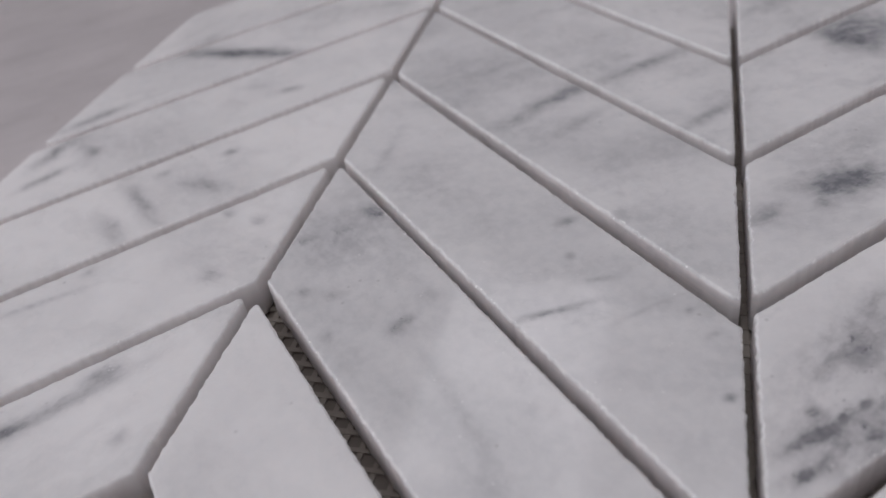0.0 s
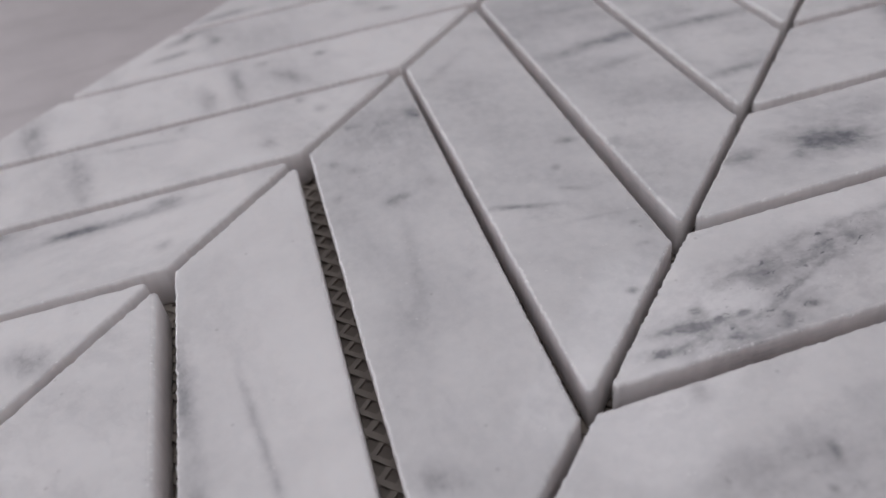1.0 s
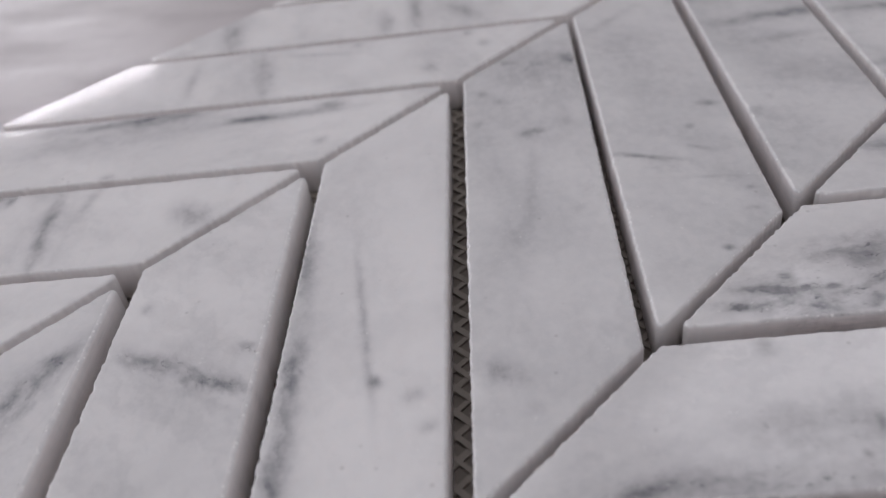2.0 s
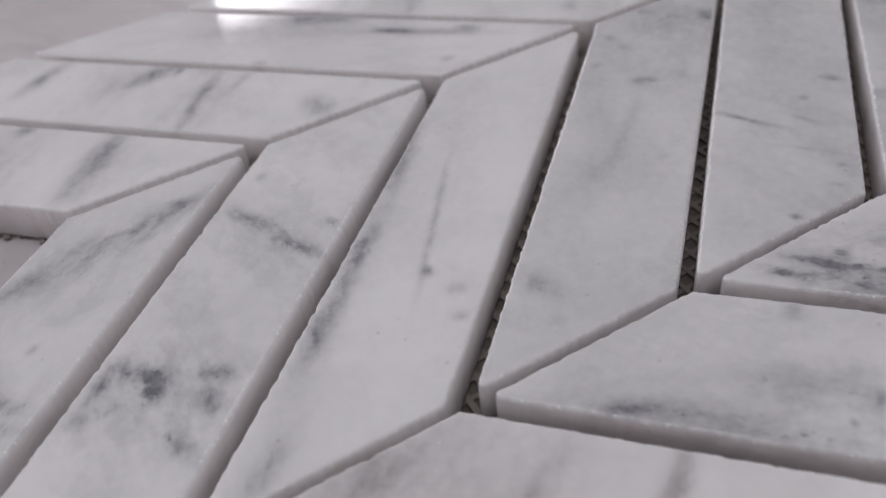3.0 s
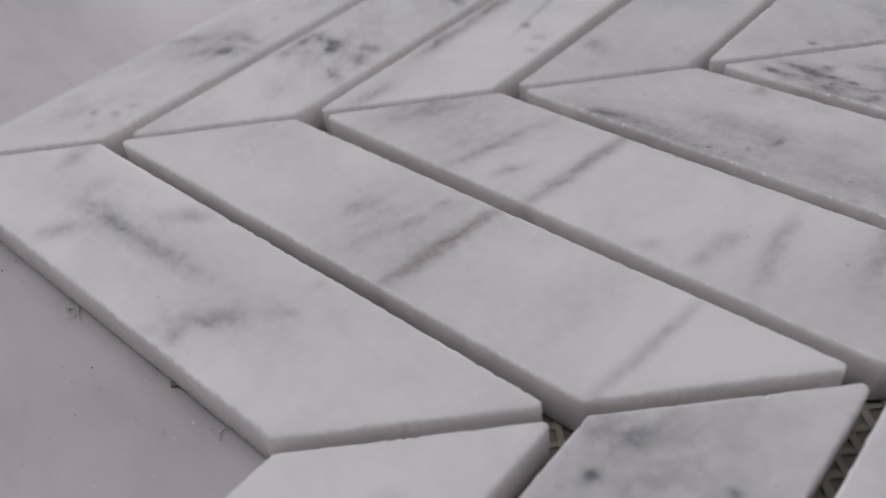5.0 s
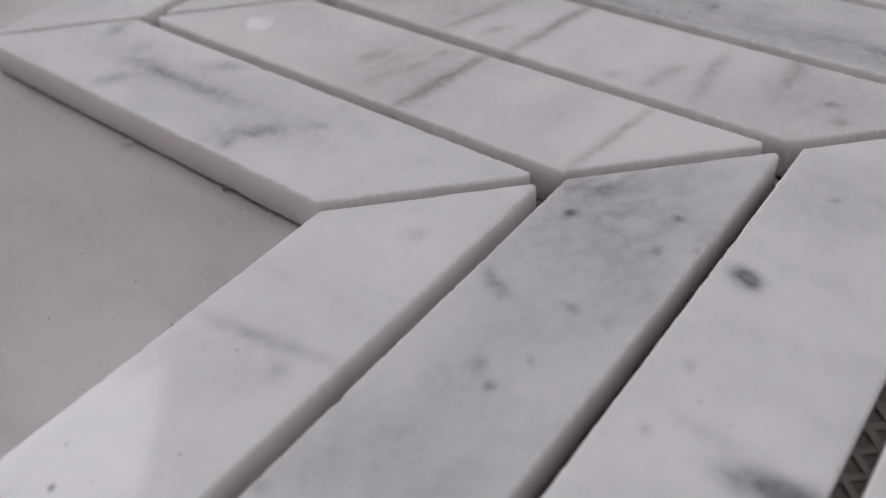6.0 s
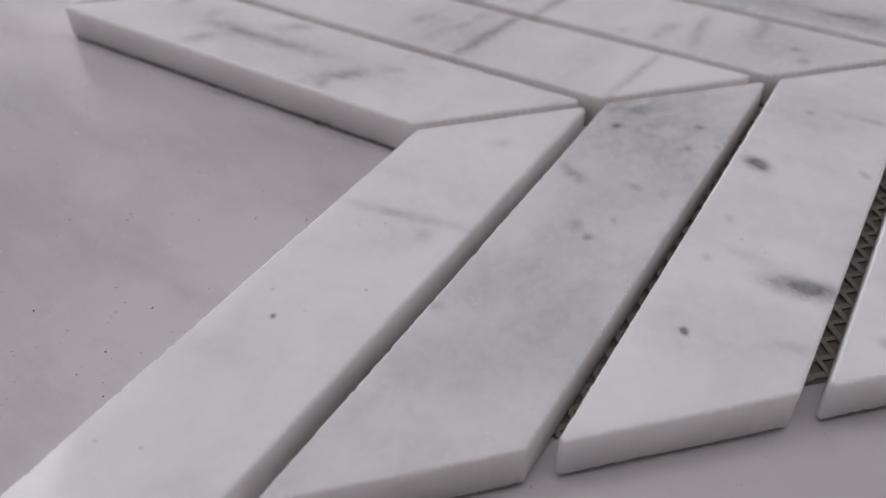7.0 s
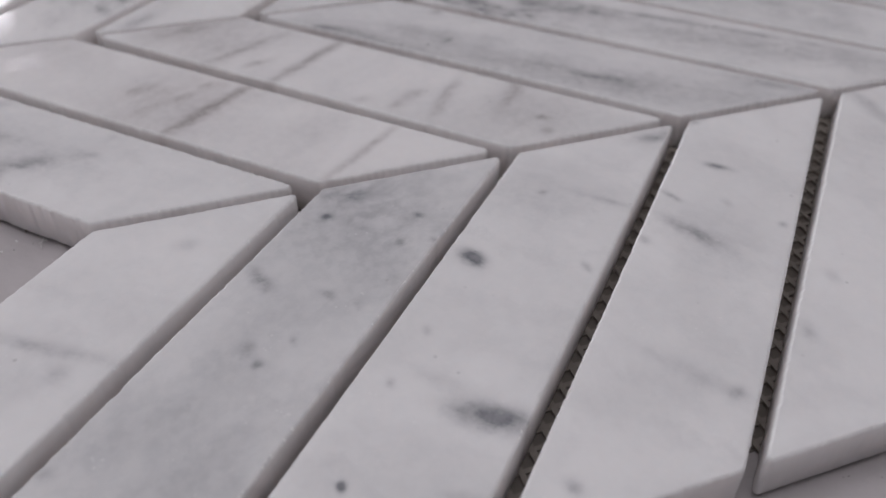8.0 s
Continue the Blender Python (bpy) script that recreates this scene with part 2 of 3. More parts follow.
def add_box(bm, x0, y0, z0, x1, y1, z1, m=None):
    v = [bm.verts.new((x, y, z)) for z in (z0, z1) for y in (y0, y1) for x in (x0, x1)]
    for f in ((0, 2, 3, 1), (4, 5, 7, 6), (0, 1, 5, 4), (2, 6, 7, 3), (0, 4, 6, 2), (1, 3, 7, 5)):
        bm.faces.new([v[i] for i in f])
    if m is not None:
        bmesh.ops.transform(bm, matrix=m, verts=v)
    return v


def structure(name, bm, material, label, category):
    return tagged(part(name, bm, material), label, category, kind="structure")


# ---- the room round the table ----
def wall_with_windows(name, axis, at, out, lo, hi, openings, label):
    """A wall across x or y, from lo to hi, with openings (start, end, sill, top)."""
    bm = bmesh.new()
    a, b = sorted((at, at + out))

    def block(s0, s1, z0, z1):
        if s1 - s0 > 1e-6 and z1 - z0 > 1e-6:
            if axis == "x":
                add_box(bm, a, s0, z0, b, s1, z1)
            else:
                add_box(bm, s0, a, z0, s1, b, z1)

    s = lo
    for o0, o1, sill, top in sorted(openings):
        block(s, o0, ZF, ZC)
        block(o0, o1, ZF, sill)
        block(o0, o1, top, ZC)
        s = o1
    block(s, hi, ZF, ZC)
    return structure(name, bm, PAINT, label, "wall")


# openings of the west wall: start, end, sill, head
WINDOWS = [(-0.61, -0.27, 0.2, 0.682), (0.33, 0.69, 0.2, 0.678)]
wall_with_windows("wall_west", "x", X0, -WALL, Y0 - WALL, Y1 + WALL, WINDOWS, "plain white painted wall with window openings")
wall_with_windows("wall_east", "x", X1, WALL, Y0 - WALL, Y1 + WALL, [], "plain white painted wall")
wall_with_windows("wall_south", "y", Y0, -WALL, X0, X1, [], "plain white painted side wall")
wall_with_windows("wall_north", "y", Y1, WALL, X0, X1, [], "plain white painted side wall")
bm = bmesh.new()
add_box(bm, X0 - WALL, Y0 - WALL, ZF - 0.1, X1 + WALL, Y1 + WALL, ZF)
structure("floor", bm, SCREED, "plain grey floor under the work surface", "floor")
bm = bmesh.new()
add_box(bm, X0 - WALL, Y0 - WALL, ZC, X1 + WALL, Y1 + WALL, ZC + 0.1)
structure("ceiling", bm, PAINT, "plain white painted ceiling", "ceiling")

for i, (a, b, sill, top) in enumerate(WINDOWS):
    x0, inside_x, aim = X0 - WALL + 0.02, X0 - 0.02, 1
    bm = bmesh.new()
    for y0, y1, z0, z1 in ((a, a + 0.03, sill, top), (b - 0.03, b, sill, top), (a + 0.03, b - 0.03, sill, sill + 0.03), (a + 0.03, b - 0.03, top - 0.03, top)):
        add_box(bm, x0, y0, z0, x0 + 0.05, y1, z1)
    structure("window_%d" % (i + 1), bm, FRAME, "white frame of a bright daylight window", "window")
    mid = (inside_x, (a + b) / 2, (sill + top) / 2)
    area_lamp("window_daylight", mid, (mid[0] + aim, mid[1], mid[2]), b - a, top - sill, SKY_L[i] * math.pi * (b - a) * (top - sill))

# added flat ceiling lamps, out of view: x0, x1, y0, y1, brightness
for x0, x1, y0, y1, lum in ADDED_PANELS:
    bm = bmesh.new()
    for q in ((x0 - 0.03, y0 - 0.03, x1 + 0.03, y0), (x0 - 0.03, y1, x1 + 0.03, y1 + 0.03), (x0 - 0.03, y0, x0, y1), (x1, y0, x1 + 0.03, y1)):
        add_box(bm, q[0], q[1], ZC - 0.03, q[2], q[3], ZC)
    tagged(part("added_ceiling_light", bm, FRAME), "added flat white framed ceiling light panel, out of view, switched on", "ceiling light", "ceiling lights")
    area_lamp("added_panel_light", ((x0 + x1) / 2, (y0 + y1) / 2, ZC - 0.012), ((x0 + x1) / 2, (y0 + y1) / 2 + 1e-5, 0), x1 - x0, y1 - y0, lum * math.pi * (x1 - x0) * (y1 - y0), LAMP_COLOUR)

# ---- the work surface ----
bm = bmesh.new()
add_box(bm, -0.75, -0.65, -0.03, 0.95, 0.85, 0.0)
bmesh.ops.bevel(bm, geom=bm.edges[:], offset=0.003, segments=2, profile=0.5, affect="EDGES")
structure("table_top", bm, SURFACE, "pale grey smooth work surface with dust, smears and dark specks", "table top")
bm = bmesh.new()
add_box(bm, -0.68, -0.58, ZF, 0.88, 0.78, -0.03)
structure("table_base", bm, PAINT, "plain closed white base under the work surface", "table base")

# ---- the mosaic sheet: four columns of eight chevron slabs on a fibreglass net ----
W, PITCH, TOP, UNDER = 0.0755, 0.03823, 0.0085, 0.0009
GX, GY = 0.00108, 0.0021          # half joints: across x, and along y
END = 0.0016                      # how far the sheet's free ends reach past the last joint line
COLUMNS = {"B": (-1, 1), "A": (0, -1), "C": (1, 1), "D": (2, -1)}   # place and slope of each column
ROWS = 8
ROUNDED = {("A", 0): 0.9, ("A", 1): 1.0, ("A", 3): 0.5, ("A", 4): 0.5, ("A", 5): 0.5}   # how far the sheet's wet-sawn far edges are rounded over

sheet = tagged(new("mosaic_sheet"), "ungrouted white marble chevron mosaic sheet with grey veins", "mosaic sheet")
rng = random.Random(11)


def edge_y(c, k, x):
    """The joint's middle line below slab k of a column, at x."""
    i, slope = COLUMNS[c]
    return k * PITCH + (slope * (x - i * W) if slope < 0 else slope * (x - (i + 1) * W))


def outline(c, k, dn, df):
    """The slab's sawn outline with small rounded corners, and a straight-edged one 1.5 mm inside it, point for point:
    (outer, inner, whether on a straight side, how much it belongs to the far side)."""
    i, slope = COLUMNS[c]
    xl, xr = i * W + GX * (0.45 if c == "C" else 1.0), (i + 1) * W - GX
    xr += END if c == "D" else 0.0
    near = [(x, edge_y(c, k, x) + GY + d / 1000) for x, d in zip((xl, xr), dn)]
    far = [(x, edge_y(c, k + 1, x) - GY + d / 1000 + 0.0008 * ROUNDED.get((c, k), 0.15)) for x, d in zip((xr, xl), df[::-1])]
    corners = [Vector(q) for q in near + far]
    arcs, inner = [], []
    for j, q in enumerate(corners):
        a, b = (corners[j - 1] - q).normalized(), (corners[(j + 1) % 4] - q).normalized()
        half = a.angle(b) / 2
        r = rng.uniform(0.0006, 0.0008) if half < 0.7 else rng.uniform(0.0006, 0.0012)
        mid = q + (a + b).normalized() * (r / math.sin(half))
        p0, p1 = q + a * (r / math.tan(half)) - mid, q + b * (r / math.tan(half)) - mid
        arcs.append([mid + (p0 * (1 - s / 6) + p1 * (s / 6)).normalized() * r for s in range(7)])
        tip = q + (a + b).normalized() * (0.0015 / math.sin(half))
        inner.append([tip + (a * (1 - s / 6) + b * (s / 6)) * 0.0002 for s in range(7)])
    out = []
    for j in range(4):
        soft = (0.0, 0.0, 0.5, 0.5)[j]
        out += [(o, q, False, soft) for o, q in zip(arcs[j][:-1], inner[j][:-1])]
        o0, o1, q0, q1 = arcs[j][-1], arcs[(j + 1) % 4][0], inner[j][-1], inner[(j + 1) % 4][0]
        n = int((o1 - o0).length / 0.00036)
        out += [(o0.lerp(o1, s / n), q0.lerp(q1, s / n), True, min(1.0, 0.5 + min(s, n - s) / 8) if j == 2 else 0.0) for s in range(n)]
    return out


def slab(c, k, dn=(0.0, 0.0), df=(0.0, 0.0), tone=0.1, vein=0.35, vang=60.0, warm=0.0, stains=(), frost=None, fleck=0.15, mottle=0.45, label=""):
    """One marble slab. Stains: along, across (mm), direction, length, breadth (mm), depth."""
    ring, core, straight, soft = zip(*outline(c, k, dn, df))
    n = len(ring)
    centre = sum(ring, Vector((0, 0))) / n
    slope = COLUMNS[c][1]
    turn = Matrix.Rotation(radians(45 * slope), 2)
    back = turn.transposed()
    seed = rng.uniform(0, 500)
    local = [back @ (q - centre) for q in ring]
    core = [back @ (q - centre) for q in core]
    normal = []
    for j in range(n):
        d = local[(j + 1) % n] - local[j - 1]
        normal.append(Vector((d.y, -d.x)).normalized())
    # worn arris: fine saw marks, a slow waver and a few chips
    wear, chip = [], [0.0] * n
    for j, q in enumerate(local):
        rag = (0.00011 if c == "D" else 0.00024) - 0.00008 * soft[j]
        wear.append(rag * noise.noise((q.x * 1100 + seed, q.y * 1100, 0)) + 0.00004 * noise.noise((q.x * 300 + seed, q.y * 300, 4)))
    for _ in range(rng.randint(50, 75)):
        j0, size, depth = rng.randrange(n), rng.choice((0, 0, 1, 1, 2, 3)), rng.uniform(0.00003, 0.00028)
        for s in range(-size, size + 1):
            if straight[(j0 + s) % n]:
                chip[(j0 + s) % n] = max(chip[(j0 + s) % n], depth * (1 - abs(s) / (size + 1)) * rng.uniform(0.6, 1.2))
    bm = bmesh.new()
    levels = ((UNDER, -0.00015), (UNDER + 0.0003, 0.0), (TOP - 0.0028, 0.0), (TOP - 0.0007, 0.0), (TOP - 0.00034, -0.00004), (TOP - 0.00012, -0.00016), (TOP, -0.0004))
    rings = []
    for li, (z, inset) in enumerate(levels):
        row = []
        for j, q in enumerate(local):
            share = (0.4, 0.6, 0.7, 0.8, 1.0, 1.0, 1.0)[li]
            bite = (1.5, 0.5, 0, 0.25, 0.8, 1.0, 1.1)[li] * chip[j]
            saw = 0.00003 * noise.noise((q.x * 1500 + li * 7, q.y * 1500, seed))
            o = inset - (0, 0, 0, 0.00008, 0.00028, 0.00046, 0.00062)[li] * soft[j] * ROUNDED.get((c, k), 0.15) + wear[j] * share - bite + saw
            p = q + normal[j] * o
            row.append(bm.verts.new((p.x, p.y, z)))
        rings.append(row)
    for lo, hi in zip(rings, rings[1:]):
        for j in range(n):
            f = bm.faces.new((lo[j], lo[(j + 1) % n], hi[(j + 1) % n], hi[j]))
            f.smooth = True
    for row, z, flip in ((rings[-1], TOP, False), (rings[0], UNDER, True)):
        inner = [bm.verts.new((q.x, q.y, z)) for q in core]
        mid = bm.verts.new((0, 0, z))
        for j in range(n):
            for f in ((row[j], row[(j + 1) % n], inner[(j + 1) % n], inner[j]), (inner[j], inner[(j + 1) % n], mid)):
                bm.faces.new(f[::-1] if flip else f)
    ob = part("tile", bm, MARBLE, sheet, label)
    ob.matrix_basis = Matrix.LocRotScale((centre.x, centre.y, 0), Euler((0, 0, radians(45 * slope))), None)
    ob["tone"], ob["vein"], ob["vang"], ob["warm"] = tone, vein, vang, warm
    ob["fleck"], ob["mottle"] = fleck, mottle
    if frost:
        ob["frost"] = tuple(float(q) for q in frost)
    for j, (u, v, ang, length, breadth, depth) in enumerate(stains[:STAINS]):
        ob["m%d" % (j + 1)] = (float(u), float(v), float(ang))
        ob["n%d" % (j + 1)] = (float(length), float(breadth), float(depth))
    return ob


LOOKS = {}


def look_of(c, k, **kw):
    """What sets one slab apart: joint offsets (mm), greyness, veins and stains."""
    LOOKS[c, k] = kw


look_of("A", 0, mottle=0.7, dn=(0.3, 0.3), df=(-1.22, -1.12), tone=0.16, vein=0.77, vang=166, warm=0, fleck=0.35, stains=(
    (-41.1, 5, 148, 8.8, 1.29, 0.4), (5.5, 4.6, 130, 4.1, 1.21, 0.42), (-24.5, -7.7, 155, 7.2, 0.97, 0.25),
    (5.1, -6.1, 136, 4.6, 0.89, 0.3), (-1.6, 5.4, 87, 2.9, 0.73, 0.3), (-47.5, 6.9, 142, 1.2, 0.73, 0.3),
    (-11.5, 3, 131, 0.7, 0.48, 0.3), (36.1, 1.5, 158, 0.6, 0.73, 0.25), (33.9, 6.2, 158, 0.6, 0.73, 0.25),
    (0.6, 0.8, 108, 0.6, 0.48, 0.3), (29.9, 6.6, 123, 1.2, 0.73, 0.15), (39.3, 5.6, 152, 0.7, 0.65, 0.2),
    (4, 2, 130, 9, 4, 0.2), (-30, -2, 150, 12, 3.5, 0.18),))
look_of("A", 1, mottle=0.7, dn=(-0.3, 0.3), df=(-0.3, -1.7), tone=0.12, vein=0.66, vang=44, warm=0, fleck=0.45, stains=(
    (16.7, -4.4, 91, 2.9, 0.97, 0.6), (-17.5, -4.7, 68, 5.8, 0.81, 0.35), (19.1, -9.2, -2, 2.6, 0.81, 0.5),
    (-12.3, 7.8, 78, 3.5, 0.81, 0.38), (19.7, -1.2, 53, 1.6, 0.73, 0.5), (26.8, 7.8, 63, 2.7, 0.81, 0.35),
    (19, 8, 52, 2.3, 0.81, 0.35), (14.5, 5.4, 108, 2.4, 0.73, 0.3), (36.5, 0.5, 109, 2.4, 2.82, 0.12),
    (-18.9, 9.2, 105, 1.4, 0.73, 0.3), (25.3, -8.4, 128, 2.8, 0.81, 0.2), (-29.3, -8.3, 143, 0.9, 0.65, 0.25),
    (18, 0, 70, 9, 6, 0.24), (-14, 2, 70, 9, 4, 0.18),))
look_of("A", 2, dn=(0.35, -1.1), df=(0.08, -1.02), tone=0.06, vein=0.33, vang=13, warm=0, stains=(
    (-13.6, -11.2, 3, 7.5, 0.97, 0.35), (11.6, -9.9, -5, 3.1, 0.81, 0.4), (3.7, -0.5, 8, 10.9, 0.4, 0.3),
    (54, -7.2, -11, 3.7, 1.13, 0.3), (31.5, -9.6, -2, 4.6, 0.81, 0.3), (19.8, -9.9, 0, 8.4, 0.97, 0.2),
    (15.9, 2, 106, 0.7, 0.73, 0.4), (19.1, 7.3, 26, 0.9, 0.73, 0.25), (24.3, 9.4, 37, 0.7, 0.73, 0.25),
    (10, -10.5, 3, 26, 1.8, 0.2), (-25, -4, 8, 12, 4, 0.1),))
look_of("A", 3, mottle=0.7, dn=(0.4, -0.7), df=(1.5, -1.6), tone=0.34, vein=0.44, vang=-1, warm=0, fleck=0.45, stains=(
    (-45.2, 11, 20, 1.8, 0.81, 0.5), (-16.3, 1, 104, 1.4, 0.65, 0.6), (43.9, -8, 55, 2.4, 1.05, 0.35),
    (2.2, -0.9, -7, 6.7, 0.65, 0.2), (-46.6, -3.4, 71, 1.5, 0.73, 0.3), (13.6, -3.6, 105, 2, 2.42, 0.12),
    (-29, -4.5, 57, 1.3, 0.65, 0.25), (-44.3, 4.4, 55, 0.9, 0.65, 0.3), (-19.2, 7.4, 37, 1.6, 0.81, 0.2),
    (-21, -9, 79, 0.9, 0.73, 0.2), (50.5, -4.5, 107, 0.8, 0.73, 0.2), (-33, -7.8, 78, 0.8, 0.73, 0.2),
    (37.1, 6.7, 83, 1.1, 0.97, 0.12), (-44, 3, 60, 10, 7, 0.2),))
look_of("A", 4, dn=(-0.35, -2.1), df=(-0.35, -2.1), tone=0.32, vein=0.55, vang=50, warm=0, fleck=0.4, stains=(
    (21.6, -6.9, 71, 4.3, 0.4, 0.45), (5.3, 8.2, 78, 1.3, 0.56, 0.5), (-35.8, -3.8, 133, 6.2, 0.81, 0.15),
    (48.3, 0.9, 93, 0.7, 0.4, 0.6), (20.3, 3.1, 61, 2, 0.4, 0.25), (29.8, 4.3, 83, 4.6, 0.32, 0.15),
    (13.1, 3.4, 56, 0.6, 0.48, 0.3), (39.2, 7.5, 81, 0.8, 0.32, 0.25), (33.6, 8.5, 80, 0.5, 0.32, 0.3),
    (-25, -2, 60, 10, 5, 0.16),))
look_of("A", 5, dn=(-1.4, -1.4), df=(-0.1, -0.4), tone=0.4, vein=0.66, vang=81, warm=0, stains=(
    (-2.4, 3, 96, 10.2, 1.21, 0.48), (8.8, 2, 97, 5.9, 0.81, 0.2), (32.4, -7.3, 55, 0.7, 0.48, 0.2),
    (-20, 0, 60, 14, 6, 0.2), (25, 3, 70, 10, 4, 0.14),))
look_of("A", 6, dn=(-1.0, -1.0), df=(-0.4, -0.4), tone=0.35, vein=0.77, vang=83, warm=0, stains=(
    (26.1, 1.4, 87, 9.7, 1.05, 0.48), (19.9, 0.4, 84, 1.6, 0.81, 0.25), (50.8, -5, 93, 6.7, 0.81, 0.38),))
look_of("A", 7, dn=(-1.0, -1.0), df=(-0.4, -0.4), tone=0.3, vein=0.77, vang=20, warm=0, stains=())
look_of("B", 0, dn=(0.5, 0.5), df=(1.3, 1.3), tone=0.03, vein=0.44, vang=-93, warm=0, stains=(
    (35.7, 3, -86, 8.3, 1.61, 0.48), (13, 10.7, 34, 1.7, 1.21, 0.35), (13.7, -3.2, 79, 0.9, 1.21, 0.15),
    (14, 0, -80, 10, 5, 0.14),))
look_of("B", 1, dn=(0.5, 0.5), df=(1.3, 1.3), tone=0.02, vein=0.44, vang=-82, warm=0, stains=(
    (2.2, 8.9, -131, 5.7, 1.61, 0.5), (-25.1, 3.6, -99, 5, 1.21, 0.45), (45.3, -0, -43, 3.5, 1.61, 0.42),
    (18, -0.1, -84, 9.7, 0.81, 0.35), (23.4, 7.2, -100, 4.2, 0.65, 0.2), (7, 10.5, -9, 0.6, 1.21, 0.35),
    (18, 2, -80, 10, 4, 0.14), (-6, 4, -80, 8, 3, 0.14),))
look_of("B", 2, dn=(0.5, 0.5), df=(1.3, 1.3), tone=0.04, vein=0.55, vang=11, warm=0, stains=(
    (3.2, 10.7, 6, 5.4, 1.21, 0.55), (32.1, 6.5, 4, 9.3, 0.81, 0.4), (-9.3, 9.6, 4, 7.1, 0.81, 0.35),
    (22.7, 6.2, -7, 3, 0.65, 0.5), (39.9, 8.9, 10, 1.9, 0.97, 0.4), (-2.7, -12.2, 11, 1.1, 0.97, 0.3),
    (39.4, -5.5, 24, 1.2, 0.81, 0.25), (0, 5, 5, 18, 3, 0.18),))
look_of("B", 3, dn=(0.5, 0.5), df=(1.3, 1.3), tone=0.04, vein=0.44, vang=-65, warm=0, stains=(
    (-5, -0.6, -80, 9.9, 1.21, 0.3), (-21.9, 0.2, -88, 6.6, 0.81, 0.2), (33.9, -5.6, -76, 2, 0.97, 0.25),
    (7.1, 6.9, -8, 5.6, 0.48, 0.2), (46, 3.9, -9, 0.9, 0.97, 0.35), (42.6, 10, -8, 0.9, 0.81, 0.35),
    (16.1, 10.1, -34, 0.9, 0.81, 0.2), (36, 0, -80, 9, 4, 0.16), (-10, 0, -80, 10, 3, 0.14),))
look_of("B", 4, dn=(0.5, 0.5), df=(1.3, 1.3), tone=0.03, vein=0.55, vang=-84, warm=0, stains=(
    (-44.4, -2.5, -84, 9.6, 1.61, 0.35), (2.7, -2, -87, 8, 0.97, 0.35), (-4.5, -5.9, -82, 4.8, 1.05, 0.35),
    (14.8, -3.2, -53, 5, 1.05, 0.3), (23.3, 5.2, -7, 1.1, 0.73, 0.45), (9.3, 7, -37, 1, 0.97, 0.25),
    (10, 0, -80, 10, 5, 0.14),))
look_of("B", 5, dn=(0.5, 0.5), df=(1.3, 1.3), tone=0.05, vein=0.55, vang=-89, warm=0, stains=(
    (-34.9, 8.3, 38, 5.1, 1.21, 0.45), (-39.4, -2.5, 13, 3.7, 0.81, 0.45), (17.5, -3.7, -20, 1.9, 0.81, 0.45),
    (-27.6, 1.4, 21, 1.3, 1.21, 0.4), (11.5, 4.2, -40, 2.3, 0.97, 0.15), (-20, 0, -60, 12, 5, 0.16),))
look_of("B", 6, dn=(0.5, 0.5), df=(1.3, 1.3), tone=0.1, vein=0.66, vang=-34, warm=0, stains=(
    (-14.1, 2.5, -48, 16.4, 1.61, 0.6), (-50.7, -8.6, 5, 5.6, 1.05, 0.45), (-6.8, -5.9, -48, 8.2, 1.29, 0.3),))
look_of("B", 7, dn=(0.5, 0.5), df=(1.3, 1.3), tone=0.12, vein=0.88, vang=20, warm=0, stains=())
look_of("C", 0, dn=(-0.5, -0.3), df=(-0.22, 0.62), tone=0.08, vein=0.33, vang=-7, warm=0, stains=(
    (16.1, -5.2, 45, 5.4, 1.21, 0.34), (-17.4, 0.3, -1, 7.3, 1.21, 0.26), (-3.7, 0.3, 2, 6.4, 0.89, 0.29),
    (-6.3, 8.5, 28, 3, 0.97, 0.34), (-22.6, -6.9, 51, 2.4, 0.97, 0.34), (-40.5, 6.8, 114, 2.7, 1.21, 0.26),
    (-28, 4.5, -7, 1.9, 1.21, 0.22), (24.4, 3.1, 5, 1.8, 0.81, 0.21), (6.3, 1.1, 8, 3.5, 0.81, 0.15),
    (15.3, -9.5, 25, 0.9, 0.97, 0.21), (24.7, 10.1, -7, 0.9, 0.81, 0.15), (-20, 0, 0, 20, 4, 0.12),
    (14, -3, 20, 12, 3, 0.12),))
look_of("C", 1, dn=(-0.8, 0.3), df=(-0.22, 0.58), tone=0.1, vein=0.22, vang=77, warm=0.6, frost=(-40.4, -1.4, 6.0), stains=(
    (7, -1, 81, 11, 0.8, 0.5), (42.8, 0.8, 82, 10.2, 0.56, 0.3), (-1, 1, 65, 7.6, 0.65, 0.2),
    (-10.7, -0.2, 35, 3, 0.97, 0.25), (0.3, 7.8, 57, 1, 0.65, 0.3), (-6, -1, 70, 10, 5, 0.2),
    (6, 0, 80, 12, 4, 0.14), (-40, 4, 70, 8, 4, 0.1),))
